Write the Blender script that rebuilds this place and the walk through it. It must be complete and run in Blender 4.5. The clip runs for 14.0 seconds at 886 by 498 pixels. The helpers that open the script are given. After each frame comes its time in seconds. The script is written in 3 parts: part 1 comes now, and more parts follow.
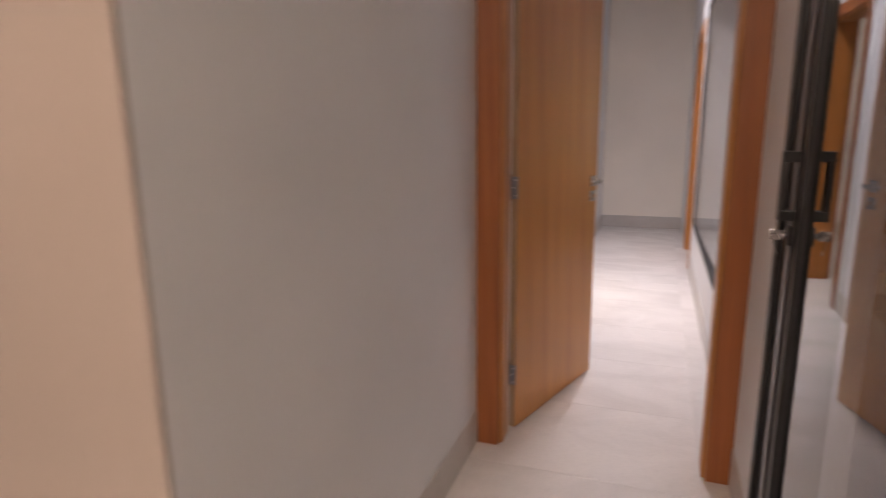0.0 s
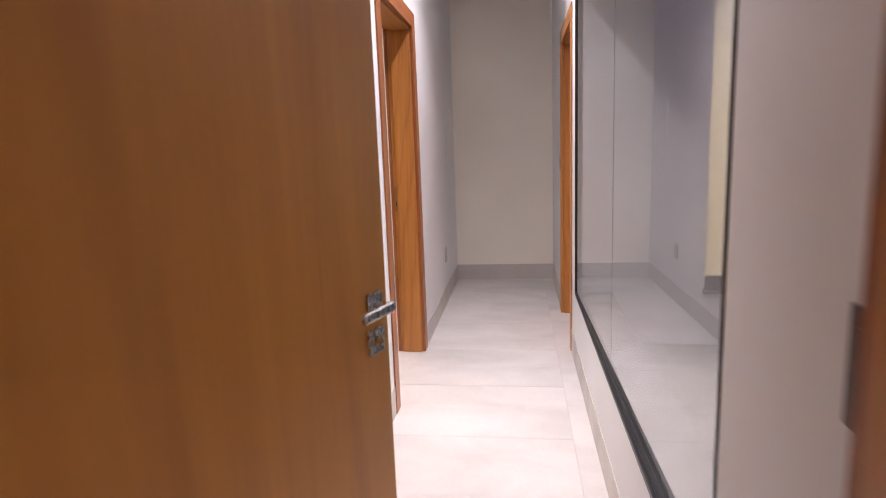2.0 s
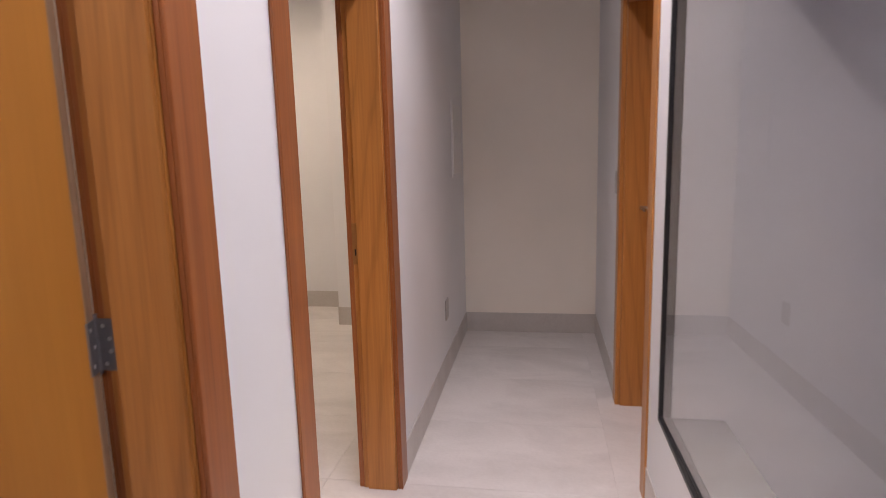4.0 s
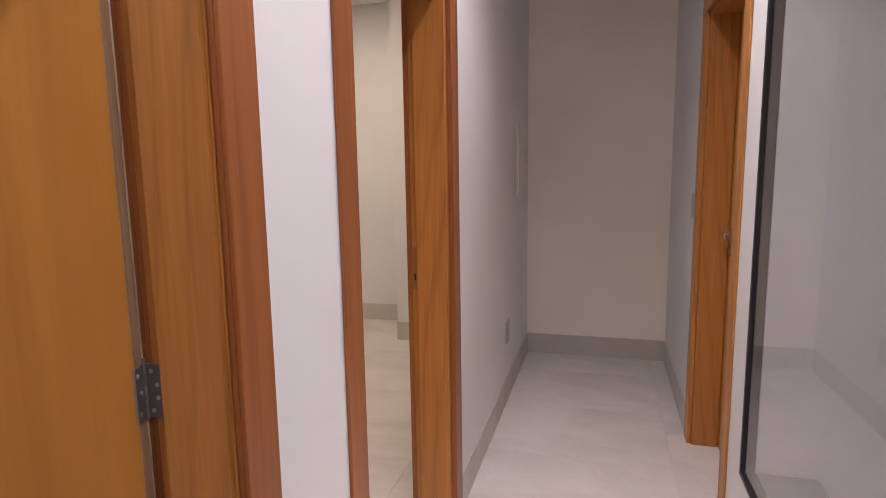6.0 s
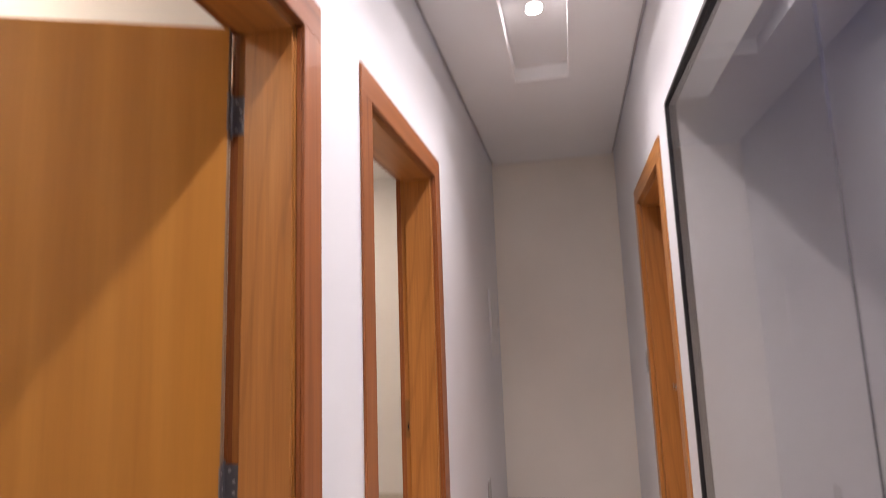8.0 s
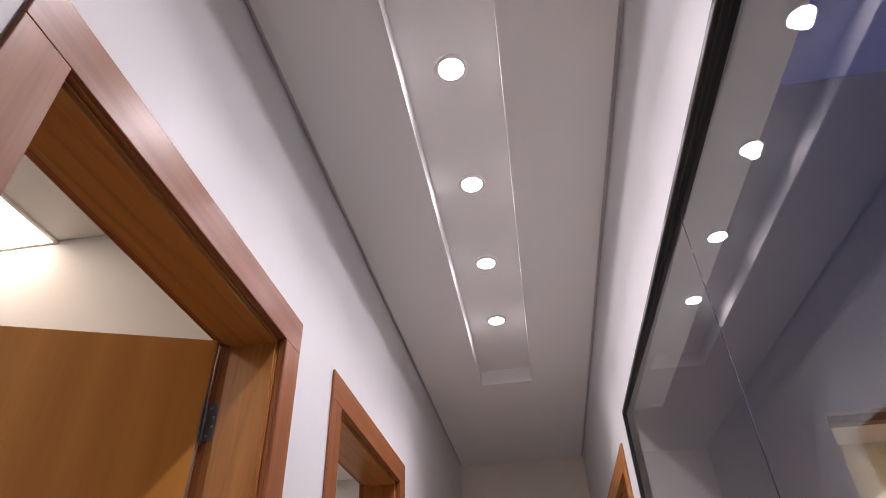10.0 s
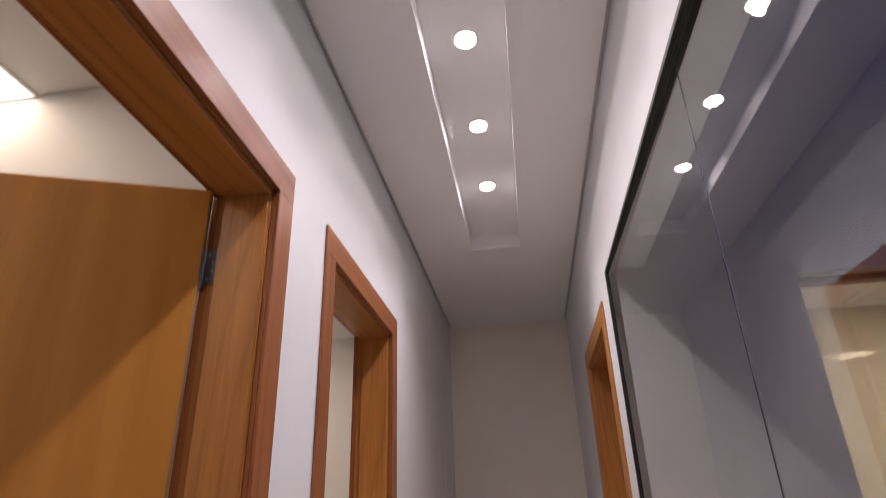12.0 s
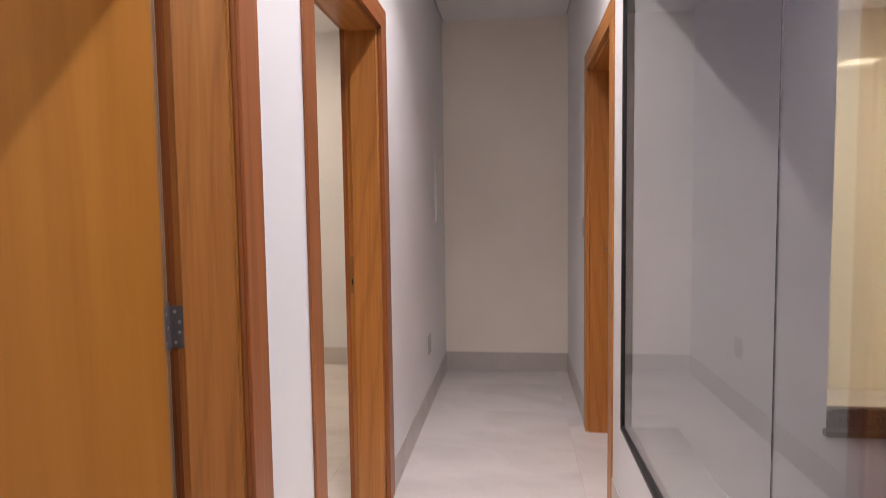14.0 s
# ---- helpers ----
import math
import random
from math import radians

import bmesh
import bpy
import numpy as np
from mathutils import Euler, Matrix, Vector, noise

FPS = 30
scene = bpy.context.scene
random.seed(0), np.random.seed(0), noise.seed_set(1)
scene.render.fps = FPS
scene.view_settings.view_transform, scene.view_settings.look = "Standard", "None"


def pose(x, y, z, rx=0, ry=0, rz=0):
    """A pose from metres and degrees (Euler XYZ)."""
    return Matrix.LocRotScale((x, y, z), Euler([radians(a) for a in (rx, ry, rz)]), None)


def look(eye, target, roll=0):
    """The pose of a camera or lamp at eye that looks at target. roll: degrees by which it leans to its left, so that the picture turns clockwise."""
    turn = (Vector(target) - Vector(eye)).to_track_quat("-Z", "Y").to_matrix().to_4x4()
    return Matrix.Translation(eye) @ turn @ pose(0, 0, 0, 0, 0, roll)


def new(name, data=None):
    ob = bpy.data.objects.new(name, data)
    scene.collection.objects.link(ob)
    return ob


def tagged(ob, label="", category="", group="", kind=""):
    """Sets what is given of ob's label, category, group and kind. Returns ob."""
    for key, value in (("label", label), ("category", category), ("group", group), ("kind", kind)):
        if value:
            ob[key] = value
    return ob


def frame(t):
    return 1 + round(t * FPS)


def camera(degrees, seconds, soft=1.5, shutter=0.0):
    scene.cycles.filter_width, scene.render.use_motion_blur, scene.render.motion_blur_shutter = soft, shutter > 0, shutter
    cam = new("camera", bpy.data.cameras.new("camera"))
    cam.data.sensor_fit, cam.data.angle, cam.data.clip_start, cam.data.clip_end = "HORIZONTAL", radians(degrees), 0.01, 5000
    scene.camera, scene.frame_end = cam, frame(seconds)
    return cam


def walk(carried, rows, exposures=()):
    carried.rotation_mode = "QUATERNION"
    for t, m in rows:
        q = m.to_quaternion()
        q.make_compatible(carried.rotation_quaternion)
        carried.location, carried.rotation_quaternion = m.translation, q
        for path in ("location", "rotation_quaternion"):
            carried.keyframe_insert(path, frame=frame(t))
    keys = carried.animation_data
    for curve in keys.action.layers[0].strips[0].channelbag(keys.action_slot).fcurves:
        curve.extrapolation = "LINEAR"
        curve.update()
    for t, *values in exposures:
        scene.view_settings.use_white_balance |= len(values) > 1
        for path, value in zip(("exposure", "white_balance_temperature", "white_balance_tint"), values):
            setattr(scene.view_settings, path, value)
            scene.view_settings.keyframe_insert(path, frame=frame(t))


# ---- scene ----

# ---------------- camera ----------------
cam = camera(73.8, 14.0, soft=0.95, shutter=0.5)
PATH = [
    (0, (0.65, -2.803, 1.305), (-0.018, -0.963, 0.894), -0.7),
    (0.3, (0.646, -2.587, 1.269), (0.188, -0.68, 0.878), -1.8),
    (0.5, (0.638, -2.387, 1.286), (0.239, -0.468, 0.889), -1.8),
    (0.7, (0.631, -2.205, 1.287), (0.272, -0.274, 0.905), -2.0),
    (1, (0.609, -1.933, 1.288), (0.281, 0.009, 0.941), -2.1),
    (1.2, (0.593, -1.748, 1.335), (0.291, 0.198, 0.987), -2.5),
    (1.5, (0.625, -1.427, 1.307), (0.347, 0.525, 0.967), -2.1),
    (1.8, (0.657, -1.098, 1.316), (0.388, 0.856, 0.982), -2.3),
    (2, (0.644, -0.904, 1.329), (0.383, 1.05, 0.993), -2.1),
    (2.3, (0.62, -0.631, 1.351), (0.38, 1.325, 1.011), -2.1),
    (2.5, (0.627, -0.452, 1.342), (0.394, 1.506, 1.009), -2.2),
    (2.7, (0.634, -0.275, 1.332), (0.413, 1.685, 1.002), -2.1),
    (5, (0.518, 0.894, 1.396), (0.058, 2.816, 1.09), -1.2),
    (5.5, (0.522, 0.788, 1.41), (0.014, 2.7, 1.114), -1.2),
    (6, (0.538, 0.735, 1.41), (0.012, 2.643, 1.12), -0.9),
    (6.5, (0.556, 0.718, 1.419), (0.028, 2.626, 1.133), -0.9),
    (7, (0.573, 0.678, 1.408), (0.083, 2.597, 1.127), -0.9),
    (7.5, (0.532, 0.601, 1.397), (0.091, 2.549, 1.298), -1.1),
    (8, (0.559, 0.327, 1.338), (0.149, 2.26, 1.646), -2.0),
    (8.5, (0.575, 0.253, 1.358), (0.251, 2.098, 2.059), -1.4),
    (9, (0.588, 0.236, 1.354), (0.331, 1.903, 2.43), -1.6),
    (9.2, (0.592, 0.224, 1.356), (0.356, 1.807, 2.555), -1.7),
    (11.5, (0.584, 0.247, 1.283), (0.371, 1.921, 2.357), -2.5),
    (12, (0.588, 0.243, 1.277), (0.353, 2.044, 2.114), -1.9),
    (12.5, (0.59, 0.248, 1.281), (0.339, 2.145, 1.861), -1.4),
    (13, (0.592, 0.254, 1.307), (0.335, 2.213, 1.618), -0.8),
    (13.5, (0.572, 0.29, 1.298), (0.323, 2.273, 1.369), -1.0),
    (14, (0.562, 0.324, 1.296), (0.318, 2.304, 1.162), -0.8),
]
walk(cam, [(t, look(eye, target, roll)) for t, eye, target, roll in PATH],
     exposures=(
         (0.0, 0.38, 6970, 22.7), (0.8, 0.76, 7070, 23.7), (1.6, 0.54, 7020, 22.7), (2.5, 0.34, 6820, 23.7),
         (5.0, -0.1, 7320, 24.7), (7.2, 0.06, 7270, 23.7), (8.0, 0.23, 7220, 23.7), (9.0, -0.12, 7020, 24.7),
         (11.5, -0.56, 7120, 24.7), (12.5, -0.22, 7220, 24.7), (14.0, 0.13, 7220, 21.7)))

# ---------------- world ----------------
world = bpy.data.worlds.new("dusk")
scene.world = world
world.use_nodes = True
bg = world.node_tree.nodes["Background"]
bg.inputs["Color"].default_value = (0.10, 0.15, 0.52, 1)
bg.inputs["Strength"].default_value = 0.32

LAMP = 150.0         # glowing diffusers of the hall spots
SPOT_W = 41.0       # power of each hall spot
PANEL_WARM = 48.0   # ceiling panels of the side rooms
FILL_POWER = 45.0  # unseen ceiling panels, added to light the entry

# ---------------- plan ----------------
W = 0.967           # hall width
T = 0.165           # wall thickness
H = 2.75            # ceiling
END = 5.007          # end wall
DOOR_H = 2.06       # underside of door heads
SOUTH0, SOUTH1 = -0.622, -0.472   # wall with the entrance door of the hall
GLASS_Y0, GLASS_Y1, GLASS_Z0, GLASS_Z1 = 0.06, 2.655, 0.424, 2.225
COURT_Z = 0.12
COURT_Y = 2.636
ROOF = 4.0
LINING = 0.025
CASING_W, CASING_T = 0.094, 0.009   # reach of the casing beside the opening, its thickness

# ---------------- materials ----------------


def nodes_of(name):
    m = bpy.data.materials.new(name)
    m.use_nodes = True
    nt = m.node_tree
    return m, nt, nt.nodes["Principled BSDF"]


def add(nt, kind, **kw):
    n = nt.nodes.new(kind)
    for k, v in kw.items():
        n.inputs[k].default_value = v
    return n


def ramp(nt, src, stops):
    r = nt.nodes.new("ShaderNodeValToRGB")
    el = r.color_ramp.elements
    while len(el) < len(stops):
        el.new(0.5)
    for e, (p, c) in zip(el, stops):
        e.position, e.color = p, (*c, 1)
    nt.links.new(src, r.inputs[0])
    return r


def bump(nt, src, bsdf, strength, distance):
    b = add(nt, "ShaderNodeBump", Strength=strength, Distance=distance)
    nt.links.new(src, b.inputs["Height"])
    nt.links.new(b.outputs[0], bsdf.inputs["Normal"])
    return b


def paint(name, col, rough=0.55, mottled=0.04, relief=0.05):
    m, nt, b = nodes_of(name)
    tc = nt.nodes.new("ShaderNodeNewGeometry")
    big = add(nt, "ShaderNodeTexNoise", Scale=1.3, Detail=4.0)
    fine = add(nt, "ShaderNodeTexNoise", Scale=260.0, Detail=3.0)
    for n in (big, fine):
        nt.links.new(tc.outputs["Position"], n.inputs["Vector"])
    lo = tuple(c * (1 - mottled) for c in col)
    hi = tuple(min(1, c * (1 + mottled)) for c in col)
    r = ramp(nt, big.outputs["Fac"], [(0.3, lo), (0.7, hi)])
    nt.links.new(r.outputs[0], b.inputs["Base Color"])
    b.inputs["Roughness"].default_value = rough
    bump(nt, fine.outputs["Fac"], b, relief, 0.002)
    return m


def wood(name, dark, mid, light, scale=1.0, rough=0.38, axis=2, streak=0.5, figure=0.3, lines=0.0, along=1.0):
    """Varnished wood with the grain along one axis of the object."""
    m, nt, b = nodes_of(name)
    tc = nt.nodes.new("ShaderNodeTexCoord")
    info = nt.nodes.new("ShaderNodeObjectInfo")
    shift = nt.nodes.new("ShaderNodeVectorMath")
    shift.operation = "MULTIPLY_ADD"
    comb = nt.nodes.new("ShaderNodeCombineXYZ")
    for k in range(3):
        nt.links.new(info.outputs["Random"], comb.inputs[k])
    nt.links.new(comb.outputs[0], shift.inputs[0])
    shift.inputs[1].default_value = (37, 53, 71)
    nt.links.new(tc.outputs["Object"], shift.inputs[2])

    def stretched(s, along):
        mp = nt.nodes.new("ShaderNodeMapping")
        v = [s, s, s]
        v[axis] = along
        mp.inputs["Scale"].default_value = v
        nt.links.new(shift.outputs[0], mp.inputs["Vector"])
        return mp
    m1, m2, m3 = stretched(14 * scale, 0.55 * scale), stretched(120 * scale, 2.2), stretched(3.0 * scale, 0.35)
    n1 = add(nt, "ShaderNodeTexNoise", Scale=1.0, Detail=5.0, Roughness=0.6, Distortion=1.2)
    n2 = add(nt, "ShaderNodeTexNoise", Scale=1.0, Detail=4.0, Roughness=0.7)
    n3 = add(nt, "ShaderNodeTexNoise", Scale=1.0, Detail=2.0)
    for mm, n in ((m1, n1), (m2, n2), (m3, n3)):
        nt.links.new(mm.outputs[0], n.inputs["Vector"])
    m4 = stretched(11.0 * scale, 0.45 * scale * along)
    wv = add(nt, "ShaderNodeTexWave", Scale=1.0, Distortion=2.5 + 1.5 * along, Detail=3.0)
    wv.inputs["Detail Scale"].default_value = 0.8
    wv.bands_direction = "DIAGONAL"
    nt.links.new(m4.outputs[0], wv.inputs["Vector"])
    fig = nt.nodes.new("ShaderNodeMix")
    fig.inputs[0].default_value = figure
    nt.links.new(n1.outputs["Fac"], fig.inputs[2])
    nt.links.new(wv.outputs["Fac"], fig.inputs[3])
    r = ramp(nt, fig.outputs[0], [(0.30, dark), (0.47, mid), (0.56, mid), (0.74, light)])
    f = ramp(nt, n2.outputs["Fac"], [(0.35, (1 - 0.35 * streak,) * 3), (0.6, (1, 1, 1))])
    g = ramp(nt, n3.outputs["Fac"], [(0.3, (0.86, 0.84, 0.80)), (0.7, (1.06, 1.06, 1.06))])
    mul = nt.nodes.new("ShaderNodeMixRGB")
    mul.blend_type = "MULTIPLY"
    mul.inputs[0].default_value = 1
    nt.links.new(r.outputs[0], mul.inputs[1])
    nt.links.new(f.outputs[0], mul.inputs[2])
    mul2 = nt.nodes.new("ShaderNodeMixRGB")
    mul2.blend_type = "MULTIPLY"
    mul2.inputs[0].default_value = 1
    nt.links.new(mul.outputs[0], mul2.inputs[1])
    nt.links.new(g.outputs[0], mul2.inputs[2])
    growth = ramp(nt, wv.outputs["Fac"], [(0.02, (1 - lines,) * 3), (0.10, (1, 1, 1))])
    mul3 = nt.nodes.new("ShaderNodeMixRGB")
    mul3.blend_type = "MULTIPLY"
    mul3.inputs[0].default_value = 1
    nt.links.new(mul2.outputs[0], mul3.inputs[1])
    nt.links.new(growth.outputs[0], mul3.inputs[2])
    nt.links.new(mul3.outputs[0], b.inputs["Base Color"])
    rr = ramp(nt, n1.outputs["Fac"], [(0.3, (rough + 0.12,) * 3), (0.7, (rough,) * 3)])
    nt.links.new(rr.outputs[0], b.inputs["Roughness"])
    b.inputs["Coat Weight"].default_value = 0.22
    b.inputs["Coat Roughness"].default_value = 0.3
    bump(nt, n2.outputs["Fac"], b, 0.15, 0.001)
    return m


def porcelain(name, dark, light, rough=0.28):
    """Cement-look porcelain tile, cloudy at two scales."""
    m, nt, b = nodes_of(name)
    tc = nt.nodes.new("ShaderNodeNewGeometry")
    info = nt.nodes.new("ShaderNodeObjectInfo")
    comb = nt.nodes.new("ShaderNodeCombineXYZ")
    for k in range(3):
        nt.links.new(info.outputs["Random"], comb.inputs[k])
    shift = nt.nodes.new("ShaderNodeVectorMath")
    shift.operation = "MULTIPLY_ADD"
    nt.links.new(comb.outputs[0], shift.inputs[0])
    shift.inputs[1].default_value = (17, 29, 11)
    nt.links.new(tc.outputs["Position"], shift.inputs[2])
    mp = nt.nodes.new("ShaderNodeMapping")
    mp.inputs["Scale"].default_value = (1.0, 1.9, 1.0)
    mp.inputs["Rotation"].default_value = (0, 0, 0.5)
    nt.links.new(shift.outputs[0], mp.inputs["Vector"])
    a = add(nt, "ShaderNodeTexNoise", Scale=1.7, Detail=6.0, Roughness=0.6, Distortion=0.7)
    c = add(nt, "ShaderNodeTexNoise", Scale=55.0, Detail=4.0)
    for n in (a, c):
        nt.links.new(mp.outputs[0], n.inputs["Vector"])
    r = ramp(nt, a.outputs["Fac"], [(0.34, dark), (0.62, light)])
    s = ramp(nt, c.outputs["Fac"], [(0.35, (0.95, 0.95, 0.95)), (0.6, (1, 1, 1))])
    mul = nt.nodes.new("ShaderNodeMixRGB")
    mul.blend_type = "MULTIPLY"
    mul.inputs[0].default_value = 1
    nt.links.new(r.outputs[0], mul.inputs[1])
    nt.links.new(s.outputs[0], mul.inputs[2])
    nt.links.new(mul.outputs[0], b.inputs["Base Color"])
    rr = ramp(nt, a.outputs["Fac"], [(0.3, (rough + 0.1,) * 3), (0.7, (rough,) * 3)])
    nt.links.new(rr.outputs[0], b.inputs["Roughness"])
    bump(nt, c.outputs["Fac"], b, 0.04, 0.001)
    return m


def plain(name, col, rough=0.4, metal=0.0, speck=0.06, scale=90.0):
    m, nt, b = nodes_of(name)
    tc = nt.nodes.new("ShaderNodeTexCoord")
    n = add(nt, "ShaderNodeTexNoise", Scale=scale, Detail=4.0)
    nt.links.new(tc.outputs["Object"], n.inputs["Vector"])
    r = ramp(nt, n.outputs["Fac"], [(0.3, tuple(c * (1 - speck) for c in col)), (0.7, tuple(min(1, c * (1 + speck)) for c in col))])
    nt.links.new(r.outputs[0], b.inputs["Base Color"])
    rr = ramp(nt, n.outputs["Fac"], [(0.3, (min(1, rough * 1.15),) * 3), (0.7, (rough * 0.9,) * 3)])
    nt.links.new(rr.outputs[0], b.inputs["Roughness"])
    b.inputs["Metallic"].default_value = metal
    return m


def glow(name, col, strength):
    m, nt, b = nodes_of(name)
    b.inputs["Base Color"].default_value = (0.8, 0.8, 0.8, 1)
    b.inputs["Emission Color"].default_value = (*col, 1)
    b.inputs["Emission Strength"].default_value = strength
    return m


WALL = paint("wall paint", (0.74, 0.752, 0.77))
# Wall paint lifted and warmed in colour, offsetting the weaker light at the far end.
WALL_END = paint("end wall light-toned paint", (0.88, 0.83, 0.75))
WALL_OUT = paint("court wall paint", (0.60, 0.58, 0.57), 0.7, 0.06)
# Wall paint darkened and warmed in colour to stand for the entry's warm light.
WALL_ENTRY = paint("entry wall light-toned paint", (0.40, 0.345, 0.31))
CEIL = paint("ceiling paint", (0.87, 0.87, 0.865), 0.7, 0.02)
GAP = plain("shadow gap", (0.62, 0.60, 0.59), 0.7)
CASING_WOOD, CASING_WOOD_H = (wood("casing wood", (0.25, 0.075, 0.020), (0.34, 0.106, 0.029), (0.40, 0.138, 0.040), 1.0, figure=0.12, lines=0.05, axis=a) for a in (2, 0))
JAMB_WOOD, JAMB_WOOD_H = (wood("jamb wood", (0.42, 0.160, 0.036), (0.505, 0.206, 0.049), (0.58, 0.250, 0.064), 1.0, figure=0.14, lines=0.10, along=2.4, streak=0.4, axis=a) for a in (2, 0))
LEAF_WOOD = wood("door leaf veneer", (0.49, 0.200, 0.034), (0.56, 0.240, 0.043), (0.63, 0.282, 0.055), 0.45, 0.34, streak=0.16, figure=0.18, along=1.6)
EDGE_WOOD = wood("door edge strip", (0.36, 0.24, 0.15), (0.41, 0.28, 0.18), (0.46, 0.32, 0.21), 2.0, 0.6)
TILE = porcelain("porcelain floor", (0.58, 0.556, 0.54), (0.69, 0.665, 0.65))
SKIRT = porcelain("porcelain skirting", (0.52, 0.49, 0.465), (0.58, 0.55, 0.525), 0.35)
GROUT = plain("grout", (0.53, 0.51, 0.49), 0.7)
BLACK = plain("black aluminium", (0.012, 0.012, 0.014), 0.38, 0.0)
STILE_GLINT = plain("stile glint strip", (0.05, 0.048, 0.05), 0.3, 0.3)
STEEL = plain("brushed steel", (0.50, 0.50, 0.52), 0.26, 1.0)
SEAL = plain("grey silicone", (0.22, 0.22, 0.225), 0.5)
HINGE = plain("hinge steel", (0.27, 0.27, 0.295), 0.38, 0.75)
SCREW = plain("screw heads", (0.72, 0.72, 0.74), 0.3, 0.8)
BRASS = plain("strike brass", (0.34, 0.17, 0.06), 0.5, 0.4)
DARK = plain("dark hole", (0.01, 0.009, 0.008), 0.7)
PLATE = plain("white plastic", (0.72, 0.72, 0.71), 0.3, 0, 0.02)
PLATE_GREY = plain("grey plastic", (0.40, 0.39, 0.385), 0.35, 0, 0.03)
PLATE_BLACK = plain("black plastic", (0.03, 0.026, 0.026), 0.3, 0, 0.03)
GRANITE = plain("dark granite", (0.028, 0.022, 0.02), 0.16, 0, 0.8, 160.0)
SILL = plain("court sill", (0.13, 0.128, 0.125), 0.5, 0, 0.1, 30.0)
DECK = porcelain("court paving", (0.10, 0.098, 0.096), (0.15, 0.147, 0.145), 0.5)
BASIN = plain("pool lining", (0.09, 0.09, 0.09), 0.4, 0, 0.2, 40.0)
WATER = plain("pool water", (0.075, 0.08, 0.082), 0.08, 0, 0.6, 9.0)
GLOSSY = paint("glossy cream tile", (0.70, 0.665, 0.57), 0.03, 0.02, 0.003)
LED = glow("spot lamp glow", (0.93, 0.945, 1.0), LAMP)
FILL_SUITE = glow("added suite panel glow", (1.0, 0.88, 0.70), PANEL_WARM)
LED_BED = glow("bedroom panel glow", (1.0, 0.88, 0.70), PANEL_WARM * 0.22)
LED_YELLOW = glow("yellow panel glow", (1.0, 0.90, 0.65), PANEL_WARM * 4.2)
FILL_NEAR = glow("added near panel glow", (1.0, 0.835, 0.66), FILL_POWER * 0.3)
FILL_ENTRY = glow("added entry panel glow", (1.0, 0.835, 0.66), FILL_POWER)



def glass(name, col, ior):
    m, nt, b = nodes_of(name)
    b.inputs["Base Color"].default_value = (*col, 1)
    b.inputs["Roughness"].default_value = 0.0
    b.inputs["Transmission Weight"].default_value = 1.0
    b.inputs["IOR"].default_value = ior
    return m


GLASS = glass("window glass", (0.93, 0.95, 0.96), 1.5)
GLASS_SMOKED = glass("smoked glass", (0.38, 0.37, 0.36), 1.75)

# ---------------- mesh helpers ----------------


def box(bm, x0, x1, y0, y1, z0, z1, bevel=0.0, segments=2):
    """Adds one box, its edges rounded by bevel."""
    r = bmesh.ops.create_cube(bm, size=1)
    vs = r["verts"]
    for v in vs:
        v.co = Vector(((x0 + x1) / 2 + v.co.x * (x1 - x0), (y0 + y1) / 2 + v.co.y * (y1 - y0), (z0 + z1) / 2 + v.co.z * (z1 - z0)))
    if bevel:
        es = {e for v in vs for e in v.link_edges}
        bmesh.ops.bevel(bm, geom=list(es), offset=bevel, segments=segments, affect="EDGES", profile=0.5)
    return bm


def boxes(*rows, bevel=0.0):
    bm = bmesh.new()
    for r in rows:
        box(bm, *r, bevel=bevel)
    return bm


def rod(bm, a, b, radius, n=20):
    """Adds a round bar from a to b."""
    a, b = Vector(a), Vector(b)
    d = b - a
    m = Matrix.Translation((a + b) / 2) @ d.to_track_quat("Z", "Y").to_matrix().to_4x4()
    bmesh.ops.create_cone(bm, cap_ends=True, segments=n, radius1=radius, radius2=radius, depth=d.length, matrix=m)
    return bm


def mesh_of(name, bm, material):
    me = bpy.data.meshes.new(name)
    bm.to_mesh(me)
    bm.free()
    me.materials.append(material)
    for p in me.polygons:
        p.use_smooth = False
    return me


def part(name, bm, material, parent=None, label=""):
    ob = new(name, mesh_of(name, bm, material))
    ob.parent = parent
    return tagged(ob, label)


def thing(name, m, label, category, kind="", group=""):
    e = new(name)
    e.empty_display_size = 0.1
    e.matrix_world = m
    return tagged(e, label, category, group, kind)


def wall(name, material, label, *rows):
    return tagged(part(name, boxes(*rows), material), label, "wall", kind="structure")


# ---------------- structure ----------------
# openings along the hall: clear from y0 to y1 between the linings
D1 = (0.665, 1.485)
D2 = (1.96, 2.805)
D3 = (2.925, 3.735)
D0 = (0.095, 0.880)
ROUGH = LINING
TOP = DOOR_H + ROUGH
BOT = -0.02

